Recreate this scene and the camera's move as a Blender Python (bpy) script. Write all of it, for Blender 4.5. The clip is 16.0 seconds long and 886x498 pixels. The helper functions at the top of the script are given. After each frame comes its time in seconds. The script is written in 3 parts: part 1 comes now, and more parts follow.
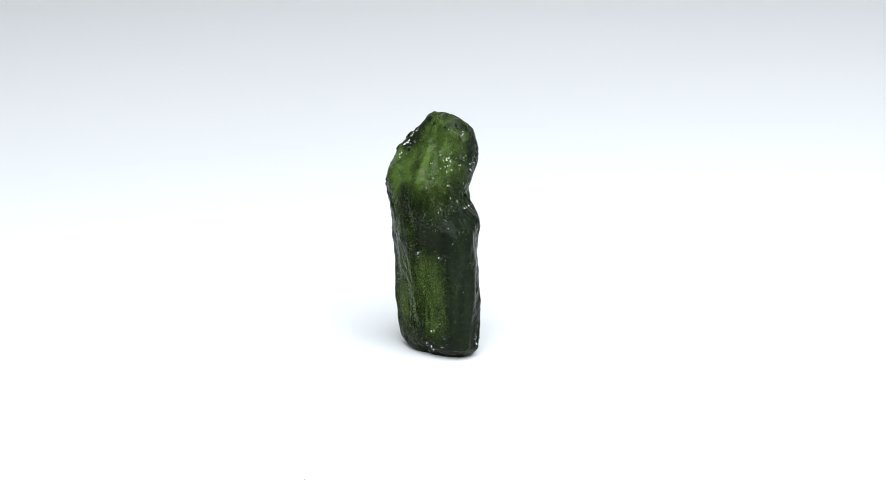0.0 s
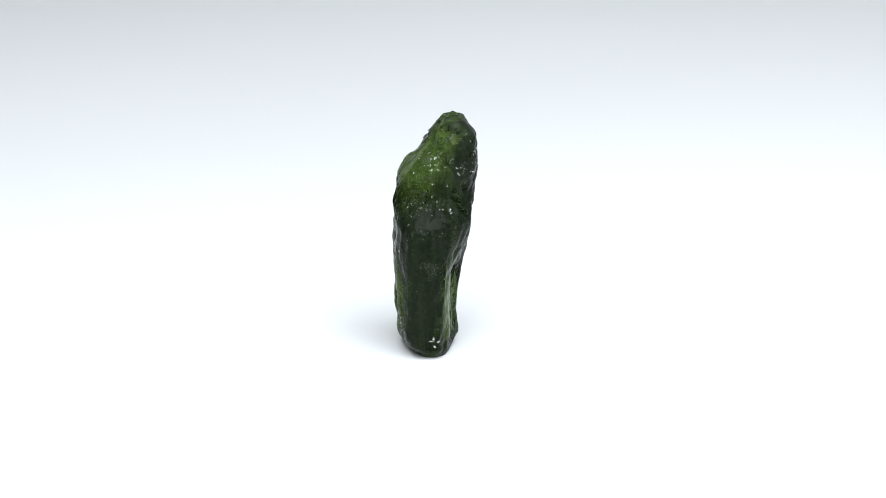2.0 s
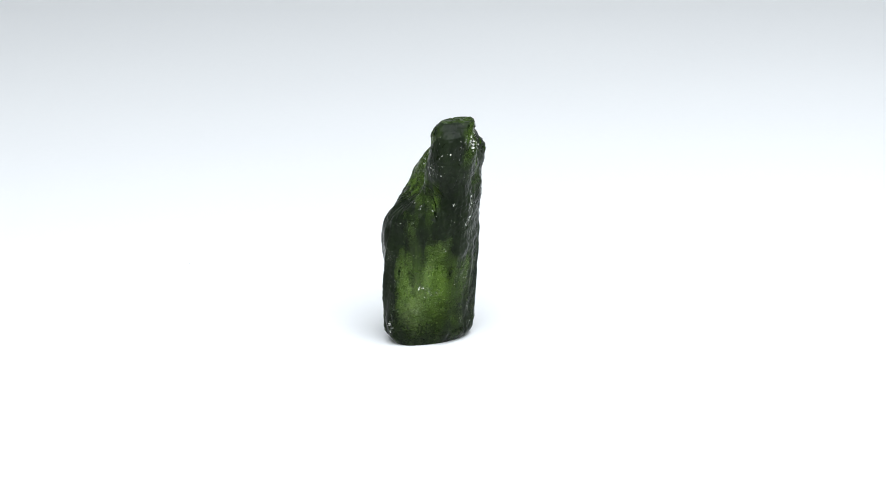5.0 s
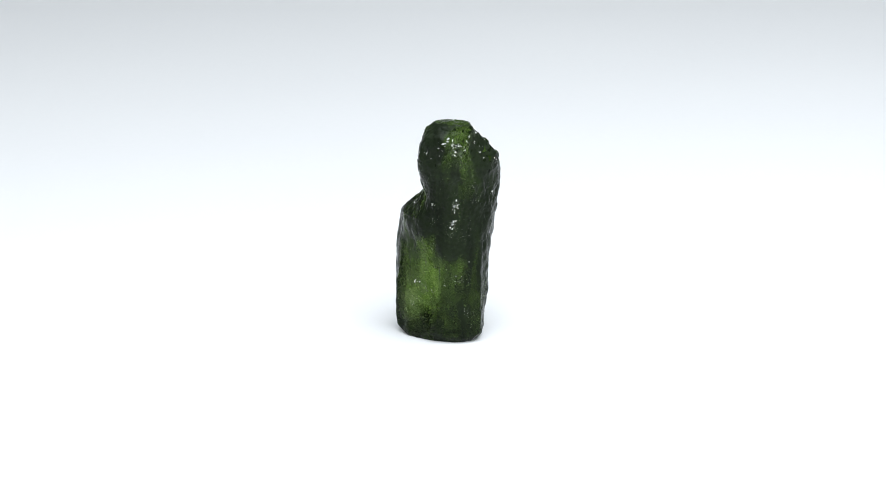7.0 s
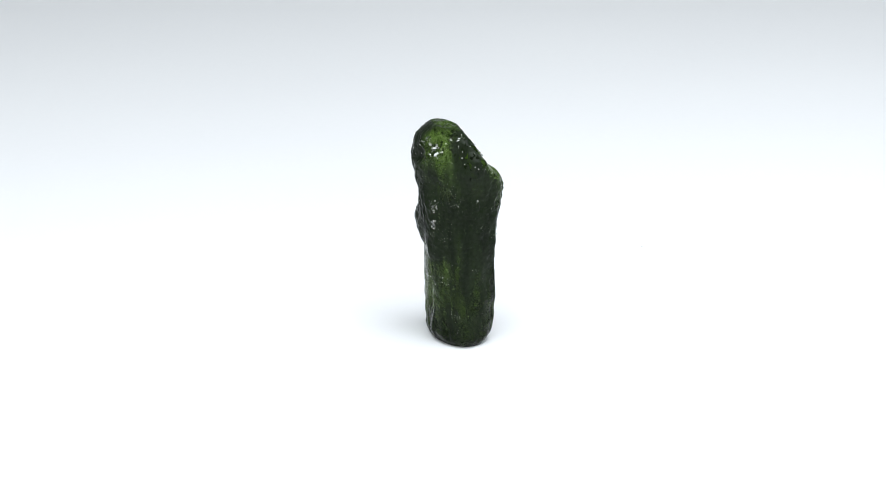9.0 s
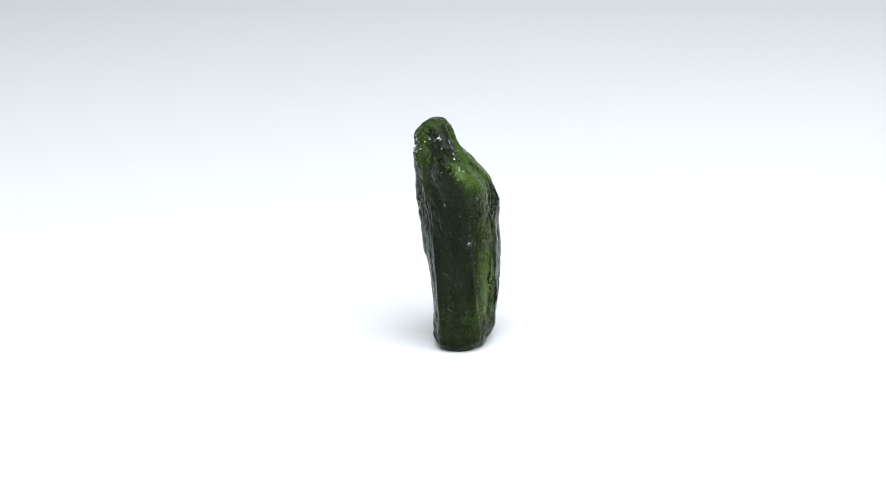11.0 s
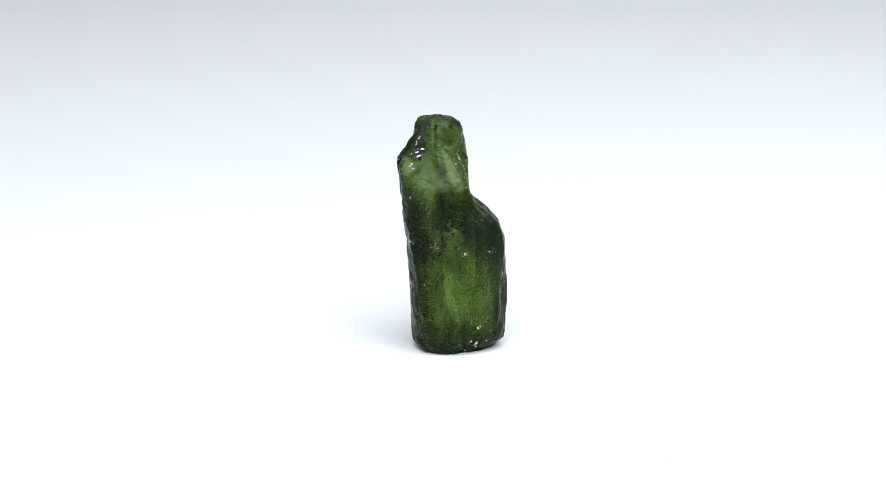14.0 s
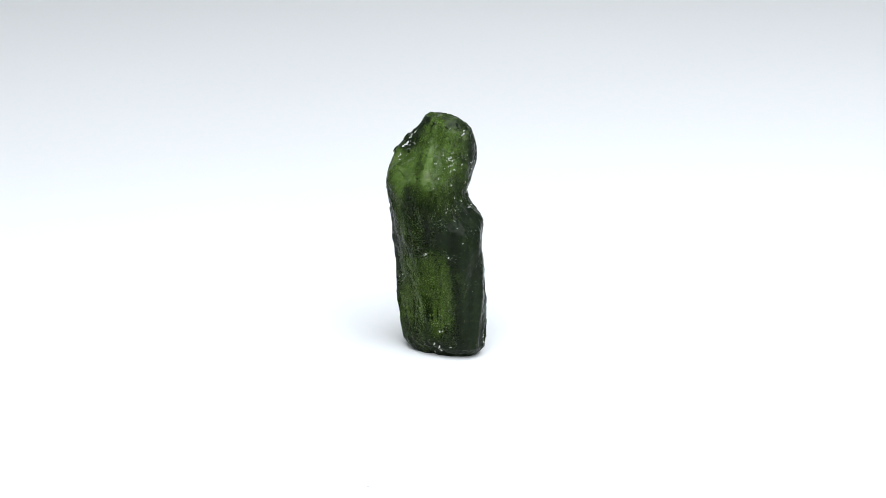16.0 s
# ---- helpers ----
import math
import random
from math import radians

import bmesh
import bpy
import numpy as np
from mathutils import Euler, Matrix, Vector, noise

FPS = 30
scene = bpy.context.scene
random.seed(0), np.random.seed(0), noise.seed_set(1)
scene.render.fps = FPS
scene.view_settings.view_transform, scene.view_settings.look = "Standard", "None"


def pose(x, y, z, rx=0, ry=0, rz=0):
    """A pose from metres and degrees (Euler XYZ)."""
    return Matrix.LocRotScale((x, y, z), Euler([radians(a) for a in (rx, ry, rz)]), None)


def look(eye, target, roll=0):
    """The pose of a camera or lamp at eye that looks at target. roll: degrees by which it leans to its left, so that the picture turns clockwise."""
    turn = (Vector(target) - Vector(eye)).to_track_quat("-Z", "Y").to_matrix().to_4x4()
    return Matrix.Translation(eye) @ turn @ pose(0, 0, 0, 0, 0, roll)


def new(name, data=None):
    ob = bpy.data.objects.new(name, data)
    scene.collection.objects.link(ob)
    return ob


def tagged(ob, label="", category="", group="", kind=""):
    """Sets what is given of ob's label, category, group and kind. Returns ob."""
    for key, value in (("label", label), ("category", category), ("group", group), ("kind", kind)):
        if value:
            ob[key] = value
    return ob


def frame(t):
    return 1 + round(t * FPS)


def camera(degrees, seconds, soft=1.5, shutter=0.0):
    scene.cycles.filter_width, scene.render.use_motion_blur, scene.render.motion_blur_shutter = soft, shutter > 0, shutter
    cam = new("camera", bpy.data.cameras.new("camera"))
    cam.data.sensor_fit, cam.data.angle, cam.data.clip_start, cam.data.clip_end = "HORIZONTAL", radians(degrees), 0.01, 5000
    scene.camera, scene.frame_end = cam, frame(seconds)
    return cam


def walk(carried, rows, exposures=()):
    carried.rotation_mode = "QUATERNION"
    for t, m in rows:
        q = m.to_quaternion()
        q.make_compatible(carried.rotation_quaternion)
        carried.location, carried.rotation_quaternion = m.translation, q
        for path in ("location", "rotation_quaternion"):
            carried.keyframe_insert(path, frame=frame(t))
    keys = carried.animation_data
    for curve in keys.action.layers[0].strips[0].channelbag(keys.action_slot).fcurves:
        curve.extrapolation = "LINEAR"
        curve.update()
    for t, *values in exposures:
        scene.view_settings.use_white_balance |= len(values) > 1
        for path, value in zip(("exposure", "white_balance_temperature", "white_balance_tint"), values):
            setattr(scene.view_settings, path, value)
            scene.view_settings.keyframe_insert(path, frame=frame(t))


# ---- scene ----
MM = 0.001
GROUND = 0.25          # height of the sheet, in millimetres
TURN = 16.42          # seconds for one turn of the table, clockwise from above

# ---- camera: stands still ----
cam = camera(20.0, 16.0, soft=0.9)
EYE = look((0.0, -304.25 * MM, 117.67 * MM), (-0.293 * MM, 0.0, 12.76 * MM))
walk(cam, [(0.0, EYE), (16.0, EYE)])

# ---- world and lamps ----
world = bpy.data.worlds.new("studio_air")
scene.world = world
world.use_nodes = True
wn = world.node_tree.nodes
wn["Background"].inputs["Color"].default_value = (0.90, 0.965, 0.985, 1)
wn["Background"].inputs["Strength"].default_value = 0.34


def softbox(name, eye, target, size, watts, colour):
    data = bpy.data.lights.new(name, "AREA")
    data.shape, data.size, data.size_y = "RECTANGLE", size[0], size[1]
    data.energy, data.color = watts, colour
    ob = new(name, data)
    ob.matrix_world = look(eye, target)
    return ob


softbox("softbox_top", (0.048, -0.13, 0.28), (0.028, -0.045, 0.0), (0.36, 0.32), 1.84, (0.945, 1.0, 1.058))
softbox("softbox_side", (0.40, -0.18, 0.30), (0.0, -0.02, 0.0), (0.11, 0.11), 0.09, (0.952, 1.0, 1.062))


# ---- materials ----
class Mat:
    """A node material with a short way to add and join nodes."""

    def __init__(self, name):
        self.mat = bpy.data.materials.new(name)
        self.mat.use_nodes = True
        self.t = self.mat.node_tree
        self.t.nodes.clear()
        self.out = self.add("ShaderNodeOutputMaterial")

    def add(self, kind, **values):
        n = self.t.nodes.new(kind)
        for k, v in values.items():
            n.inputs[k.replace("_", " ")].default_value = v
        return n

    def join(self, a, b):
        self.t.links.new(a, b)

    def coords(self, scale=(1, 1, 1)):
        c = self.add("ShaderNodeTexCoord")
        m = self.add("ShaderNodeMapping")
        m.inputs["Scale"].default_value = scale
        self.join(c.outputs["Object"], m.inputs["Vector"])
        return m.outputs["Vector"]

    def noise(self, vec, scale, detail=4.0, rough=0.55):
        n = self.add("ShaderNodeTexNoise", Scale=scale, Detail=detail, Roughness=rough)
        self.join(vec, n.inputs["Vector"])
        return n.outputs["Fac"]

    def ramp(self, fac, stops):
        r = self.add("ShaderNodeValToRGB")
        while len(r.color_ramp.elements) < len(stops):
            r.color_ramp.elements.new(0.5)
        for e, (p, c) in zip(r.color_ramp.elements, stops):
            e.position = p
            e.color = (c, c, c, 1) if isinstance(c, (int, float)) else (*c, 1)
        self.join(fac, r.inputs["Fac"])
        return r.outputs["Color"]

    def math(self, op, a, b):
        n = self.t.nodes.new("ShaderNodeMath")
        n.operation = op
        for i, v in enumerate((a, b)):
            if isinstance(v, (int, float)):
                n.inputs[i].default_value = v
            else:
                self.join(v, n.inputs[i])
        return n.outputs[0]

    def bump(self, height, strength, distance, normal=None):
        b = self.add("ShaderNodeBump", Strength=strength, Distance=distance)
        self.join(height, b.inputs["Height"])
        if normal:
            self.join(normal, b.inputs["Normal"])
        return b.outputs["Normal"]


def paper_material():
    m = Mat("white_paper")
    v = m.coords()
    fine = m.noise(v, 900.0)
    broad = m.noise(v, 9.0, 2.0)
    mix = m.math("ADD", m.math("MULTIPLY", fine, 0.25), m.math("MULTIPLY", broad, 0.75))
    p = m.add("ShaderNodeBsdfPrincipled", Roughness=0.6)
    p.inputs["Specular IOR Level"].default_value = 0.3
    m.join(m.ramp(mix, [(0.3, (0.81, 0.81, 0.815)), (0.7, (0.84, 0.84, 0.84))]), p.inputs["Base Color"])
    m.join(m.bump(fine, 0.04, 0.0002), p.inputs["Normal"])
    m.join(p.outputs[0], m.out.inputs[0])
    return m.mat


def crystal_material():
    """Green crystal: clear where the skin is broken off and where light through thin parts is painted in, elsewhere
    under a dark skin, with cracks.
    """
    m = Mat("green_crystal")
    v = m.coords()
    long = m.coords((1, 1, 0.12))
    grain = m.noise(v, 1700.0, 3.0)
    streak = m.noise(long, 700.0, 3.0)
    cloud = m.noise(m.coords((1, 1, 0.45)), 420.0, 2.0, 0.45)
    fine = m.noise(v, 900.0, 3.0)
    # coordinates bent by noise, for cracks and broken patches
    bent = m.add("ShaderNodeVectorMath")
    bent.operation = "MULTIPLY_ADD"
    wobble = m.add("ShaderNodeTexNoise", Scale=420.0, Detail=3.0)
    m.join(v, wobble.inputs["Vector"])
    m.join(wobble.outputs["Color"], bent.inputs[0])
    bent.inputs[1].default_value = (0.0010, 0.0010, 0.0010)
    m.join(v, bent.inputs[2])
    crack = m.add("ShaderNodeTexVoronoi", Scale=150.0)
    crack.feature = "DISTANCE_TO_EDGE"
    m.join(bent.outputs[0], crack.inputs["Vector"])
    shard = m.add("ShaderNodeTexVoronoi", Scale=340.0)
    m.join(bent.outputs[0], shard.inputs["Vector"])
    shard_value = m.add("ShaderNodeSeparateColor")
    m.join(shard.outputs["Color"], shard_value.inputs[0])
    attr = m.add("ShaderNodeAttribute")
    attr.attribute_name = "clarity_glow"
    clear = m.math("ADD", attr.outputs["Fac"], m.math("MULTIPLY", m.math("SUBTRACT", streak, 0.5), 0.85))
    clear = m.math("ADD", clear, m.math("MULTIPLY", m.math("SUBTRACT", cloud, 0.5), 0.75))
    tip = m.add("ShaderNodeAttribute")
    tip.attribute_name = "tip"
    broken = m.math("MULTIPLY", m.math("SUBTRACT", shard_value.outputs[0], 0.5),
                    m.math("ADD", m.math("MULTIPLY", tip.outputs["Fac"], 0.30), 0.10))
    clear = m.math("ADD", clear, broken)
    mask = m.ramp(clear, [(0.19, 0.03), (0.88, 0.97)])
    lines = m.ramp(crack.outputs["Distance"], [(0.0, 0.85), (0.016, 1.0)])
    mask = m.math("MULTIPLY", mask, lines)
    nrm = m.bump(streak, 0.12, 0.00025)
    nrm = m.bump(shard.outputs["Distance"], 0.05, 0.00030, nrm)
    nrm = m.bump(fine, 0.14, 0.00025, nrm)
    nrm = m.bump(grain, 0.12, 0.00010, nrm)
    # the clear inside bends the light and takes most of it; the outer face mirrors a little
    clear_inside = m.add("ShaderNodeBsdfRefraction", IOR=1.5)
    m.join(m.ramp(cloud, [(0.32, (0.20, 0.28, 0.10)), (0.5, (0.295, 0.385, 0.152)), (0.68, (0.405, 0.51, 0.238))]), clear_inside.inputs["Color"])
    m.join(m.ramp(grain, [(0.3, 0.10), (0.7, 0.30)]), clear_inside.inputs["Roughness"])
    sheen = m.add("ShaderNodeBsdfGlossy")
    sheen.inputs["Color"].default_value = (1, 1, 1, 1)
    m.join(m.ramp(grain, [(0.3, 0.14), (0.7, 0.40)]), sheen.inputs["Roughness"])
    # milky faces are paler; the sheen of faces seen aslant is painted in too
    milk_sheen_face = m.add("ShaderNodeAttribute")
    milk_sheen_face.attribute_name = "milk_sheen"
    pale = m.math("MULTIPLY", m.math("MULTIPLY", milk_sheen_face.outputs["Fac"], m.ramp(streak, [(0.3, 0.6), (0.7, 1.0)])), 0.20)
    cloudy = m.add("ShaderNodeBsdfPrincipled", IOR=1.25)
    m.join(m.ramp(m.math("ADD", m.math("MULTIPLY", m.math("ADD", m.math("MULTIPLY", shard_value.outputs[1], 0.35), 0.33), fine), pale),
                  [(0.08, (0.021, 0.043, 0.004)), (0.34, (0.100, 0.170, 0.034)), (0.56, (0.21, 0.275, 0.105))]), cloudy.inputs["Base Color"])
    m.join(m.ramp(grain, [(0.3, 0.10), (0.7, 0.34)]), cloudy.inputs["Roughness"])
    skin = m.add("ShaderNodeBsdfPrincipled", IOR=1.5)
    m.join(m.ramp(streak, [(0.3, (0.005, 0.008, 0.004)), (0.7, (0.014, 0.021, 0.010))]), skin.inputs["Base Color"])
    m.join(m.ramp(grain, [(0.3, 0.22), (0.7, 0.50)]), skin.inputs["Roughness"])
    m.join(m.math("ADD", m.math("MULTIPLY", tip.outputs["Fac"], 0.03), 0.03), skin.inputs["Specular IOR Level"])
    for s in (clear_inside, sheen, cloudy, skin):
        m.join(nrm, s.inputs["Normal"])
    milk_sheen = m.add("ShaderNodeMixShader")
    milky = m.math("ADD", m.math("MULTIPLY", tip.outputs["Fac"], 0.36), m.math("MULTIPLY", pale, 1.7))
    m.join(m.math("ADD", milky, m.ramp(streak, [(0.3, 0.03), (0.7, 0.13)])), milk_sheen.inputs[0])
    m.join(clear_inside.outputs[0], milk_sheen.inputs[1])
    m.join(cloudy.outputs[0], milk_sheen.inputs[2])
    mixer = m.add("ShaderNodeMixShader")
    m.join(mask, mixer.inputs[0])
    m.join(skin.outputs[0], mixer.inputs[1])
    m.join(milk_sheen.outputs[0], mixer.inputs[2])
    fresnel = m.add("ShaderNodeFresnel", IOR=1.16)
    m.join(nrm, fresnel.inputs["Normal"])
    coat = m.add("ShaderNodeMixShader")
    m.join(m.math("MULTIPLY", fresnel.outputs[0], 0.52), coat.inputs[0])
    m.join(mixer.outputs[0], coat.inputs[1])
    m.join(sheen.outputs[0], coat.inputs[2])
    m.join(coat.outputs[0], m.out.inputs[0])
    return m.mat


def plain_material(name, dark, light, rough, scale):
    m = Mat(name)
    v = m.coords()
    p = m.add("ShaderNodeBsdfPrincipled", Roughness=rough)
    m.join(m.ramp(m.noise(v, scale), [(0.3, dark), (0.7, light)]), p.inputs["Base Color"])
    m.join(p.outputs[0], m.out.inputs[0])
    return m.mat


def flake_material(name, stops):
    m = Mat(name)
    g = m.add("ShaderNodeNewGeometry")
    p = m.add("ShaderNodeBsdfPrincipled", Roughness=0.15)
    m.join(m.ramp(g.outputs["Random Per Island"], stops), p.inputs["Base Color"])
    m.join(p.outputs[0], m.out.inputs[0])
    return m.mat


def facet_material():
    """Freshly broken, glassy dark green faces."""
    m = Mat("broken_facet")
    v = m.coords()
    info = m.add("ShaderNodeObjectInfo")
    p = m.add("ShaderNodeBsdfPrincipled", IOR=1.30)
    p.inputs["Specular IOR Level"].default_value = 0.08
    m.join(m.ramp(info.outputs["Random"], [(0.0, (0.003, 0.005, 0.002)), (0.7, (0.008, 0.015, 0.003)), (1.0, (0.030, 0.055, 0.008))]), p.inputs["Base Color"])
    m.join(m.ramp(m.noise(v, 3.0), [(0.3, 0.04), (0.7, 0.16)]), p.inputs["Roughness"])
    m.join(m.bump(m.noise(v, 2.2, 2.0), 0.25, 0.12), p.inputs["Normal"])
    m.join(p.outputs[0], m.out.inputs[0])
    return m.mat


def cleavage_material():
    """Clean cleavage planes inside the crystal, bright where they mirror a lamp."""
    m = Mat("cleavage_plane")
    p = m.add("ShaderNodeBsdfPrincipled", IOR=2.4)
    v = m.coords()
    m.join(m.ramp(m.noise(v, 2.0), [(0.3, (0.012, 0.022, 0.004)), (0.7, (0.030, 0.052, 0.010))]), p.inputs["Base Color"])
    m.join(m.ramp(m.noise(v, 5.0), [(0.3, 0.05), (0.7, 0.16)]), p.inputs["Roughness"])
    m.join(p.outputs[0], m.out.inputs[0])
    return m.mat


FACET = facet_material()
CLEAVAGE = cleavage_material()
# pale colours paint glints as well as mineral flakes
FLAKE_GLINT = flake_material("pale_flake_glint", [(0.0, (0.06, 0.075, 0.045)), (0.45, (0.20, 0.23, 0.16)), (0.80, (0.45, 0.47, 0.41)), (1.0, (0.80, 0.80, 0.76))])
# the lightest grains carry the skin's sparkle in their colour
GRAIN = flake_material("grey_grain_sparkle", [(0.0, (0.03, 0.04, 0.02)), (0.60, (0.11, 0.13, 0.085)), (0.90, (0.26, 0.28, 0.23)), (1.0, (0.62, 0.63, 0.58))])
DUST = plain_material("grey_dust", (0.22, 0.23, 0.22), (0.40, 0.41, 0.40), 0.8, 5.0)
PAPER = paper_material()
CRYSTAL = crystal_material()


def mesh_of(name, verts, faces, material, smooth=True):
    me = bpy.data.meshes.new(name)
    me.from_pydata(verts, [], faces)
    me.materials.append(material)
    me.polygons.foreach_set("use_smooth", [smooth] * len(me.polygons))
    me.update()
    return me


# ---- backdrop: one sheet, level under the stone, swept up behind it ----
def backdrop():
    half, front, bend, rise = 1.2, -1.2, 0.26, 1.0
    line = [(front, 0.0), (-0.4, 0.0), (0.0, 0.0), (0.2, 0.0), (bend, 0.0)]
    r = 0.30
    line += [(bend + r * math.sin(a), r - r * math.cos(a)) for a in np.linspace(0.1, math.pi / 2, 14)]
    line += [(bend + r, rise)]
    xs = np.linspace(-half, half, 9)
    verts = [(x, y, z + GROUND * MM) for y, z in line for x in xs]
    n = len(xs)
    faces = [(i * n + j, i * n + j + 1, i * n + n + j + 1, i * n + n + j)
             for i in range(len(line) - 1) for j in range(n - 1)]
    ob = new("backdrop", mesh_of("backdrop", verts, faces, PAPER))
    mod = ob.modifiers.new("thickness", "SOLIDIFY")
    mod.thickness, mod.offset = 0.0006, -1.0
    return tagged(ob, "plain white paper sweep under and behind the stone", "backdrop", kind="structure")


backdrop()

# ---- the stone ----
SECTIONS = []


def ring(height, *wave):
    """One cross-section in millimetres: its height, mean radius and the waves of one to five lobes."""
    SECTIONS.append((height, *wave))


ring(0.00, 3.00, 0.75, 1.18, 0.07, -0.63, 0.28, -0.12, 0.01, -0.01, -0.02, -0.15)
ring(0.66, 3.72, 0.62, 1.44, 0.23, -1.06, 0.31, -0.18, -0.04, -0.14, -0.23, -0.03)
ring(1.69, 4.60, 0.36, 0.84, -0.14, -1.07, -0.03, -0.33, -0.19, 0.01, 0.03, -0.03)
ring(4.62, 4.61, 0.17, 0.19, -0.16, -1.25, 0.03, -0.21, -0.09, -0.20, 0.08, 0.01)
ring(7.56, 4.69, -0.15, -0.23, -0.31, -1.26, -0.17, -0.13, -0.28, -0.24, -0.08, 0.03)
ring(10.49, 4.81, -0.19, -0.53, -0.46, -1.12, -0.31, -0.14, -0.22, -0.19, 0.03, -0.03)
ring(13.42, 5.18, -0.09, -0.67, -0.36, -0.81, -0.39, 0.16, -0.18, 0.11, 0.09, 0.04)
ring(15.62, 5.33, 0.03, -0.68, 0.03, -0.59, -0.27, 0.18, -0.01, 0.14, 0.21, 0.04)
ring(17.46, 5.34, 0.02, -0.76, 0.10, -0.50, -0.18, 0.28, 0.07, 0.01, 0.09, -0.05)
ring(18.92, 4.92, -0.61, -0.43, 0.04, -0.01, -0.16, 0.44, 0.10, -0.19, -0.13, -0.05)
ring(20.39, 4.62, -1.04, -0.07, 0.17, 0.42, -0.02, 0.38, 0.07, -0.19, -0.23, -0.05)
ring(22.22, 4.50, -1.05, 0.11, 0.68, 0.46, 0.10, 0.30, 0.22, -0.16, -0.28, -0.11)
ring(24.06, 4.26, -0.42, 0.32, 0.70, 0.09, 0.02, 0.53, 0.20, -0.21, 0.05, 0.06)
ring(25.89, 3.43, 0.33, 0.81, 0.64, -0.02, 0.15, 0.71, 0.12, -0.34, 0.39, 0.21)
ring(27.73, 2.72, 0.97, 0.79, 0.56, -0.21, 0.04, 0.25, -0.00, -0.14, 0.15, 0.25)
ring(29.19, 2.36, 1.15, 0.76, 0.46, -0.39, 0.22, -0.06, -0.04, -0.15, 0.02, 0.02)
ring(30.00, 1.14, 0.82, 0.87, -0.00, -0.17, 0.19, -0.26, 0.01, -0.14, -0.01, -0.06)


def axis(z):
    """The stone's middle line, which leans a little, in millimetres."""
    return -1.0815 + 0.0035 * z, -3.4775 + 0.1512 * z


def radius(z, a):
    s = np.array(SECTIONS)
    w = [sum(g * np.interp(z + d, s[:, 0], s[:, k]) for d, g in ((-0.7, 0.25), (0.0, 0.5), (0.7, 0.25)))
         for k in range(1, s.shape[1])]
    r = w[0]
    for k in range(1, 6):
        r = r + w[2 * k - 1] * np.cos(k * a) + w[2 * k] * np.sin(k * a)
    return np.maximum(r, 0.05)


# corners of the crystal's faces round the stone, in degrees
CORNERS = [math.radians(d) for d in (-134, -97, -70, -48, -26, 20, 56, 115, 165)]


def faceted(z, a):
    """The radius with flat faces between the corners on the lower body, round above."""
    r = radius(z, a)
    n = len(CORNERS)
    flat = np.array(r)
    for k in range(n):
        lo, hi = CORNERS[k], CORNERS[(k + 1) % n]
        span = (hi - lo) % (2 * math.pi)
        u = (a - lo) % (2 * math.pi)
        here = u < span
        r1, r2 = radius(z, np.full_like(z, lo)), radius(z, np.full_like(z, hi))
        chord = r1 * r2 * math.sin(span) / (r1 * np.sin(u) + r2 * np.sin(span - u) + 1e-9)
        flat = np.where(here, chord, flat)
    weight = 0.72 * np.clip((z - 0.8) / 1.5, 0, 1) * np.clip((19.0 - z) / 4.0, 0, 1)
    return r + (flat * 1.02 - r) * weight


def relief(z, a, r):
    """Height of the surface over its plain form at one place, in millimetres."""
    p = Vector((r * math.cos(a), r * math.sin(a), z))
    edge = min(1.0, (z - GROUND) / 1.0, (30.0 - z) / 0.8)
    head = min(1.0, max(0.0, (z - 16.0) / 5.0))
    d = noise.noise(Vector((p.x * 0.9, p.y * 0.9, z * 0.07))) * 0.11 * (1.0 - 0.6 * head)
    d += noise.noise(Vector((p.x * 2.6, p.y * 2.6, z * 0.22 + 9))) * 0.03 * (1.0 - 0.5 * head)
    d += noise.noise(p * 0.5 + Vector((7, 3, 1))) * 0.15 + noise.noise(Vector((p.x * 1.0, p.y * 1.0, z * 0.5 + 4))) * 0.06
    rough = 0.15 + 0.85 * head
    for scale, tilt, step, shift in ((0.42, 0.11, 0.02, 2.0), (1.0, 0.06, 0.02, 6.0)):
        centre = noise.voronoi(p * scale + Vector((shift, 8, 2)))[1][0]
        lean = noise.noise_vector(centre * 3.7)
        d += ((p * scale + Vector((shift, 8, 2)) - centre).dot(lean) * tilt / scale + lean.x * step) * rough
    pits = noise.voronoi(p * 1.3 + Vector((1, 5, 3)))[0][0]
    d -= max(0.0, 0.28 - pits) * 0.4 * (0.5 + 0.5 * head)
    d += noise.noise(p * 3.1) * 0.02 + noise.noise(p * 0.95 + Vector((3, 9, 5))) * 0.08 + noise.noise(p * 1.9 + Vector((6, 1, 4))) * 0.02
    shelf = max(0.0, 1.0 - abs(z - 19.5) / 4.0)
    d += (noise.noise(p * 1.5 + Vector((4, 4, 8))) * 0.12 + noise.noise(p * 2.6 + Vector((2, 6, 1))) * 0.06) * (0.25 * rough + 0.75 * shelf)
    d += noise.noise(Vector((p.x * 1.9, p.y * 1.9, z * 0.5))) * 0.13 * shelf
    return d * (0.3 + 0.7 * edge)


PATCHES = []


def patch(angle, height, wide, tall, amount):
    """Where the stone is clearer (+) or darker (-), with light shining through thin parts painted in: degrees and
    millimetres.
    """
    PATCHES.append((math.radians(angle), height, math.radians(max(wide, 5)), tall, amount))


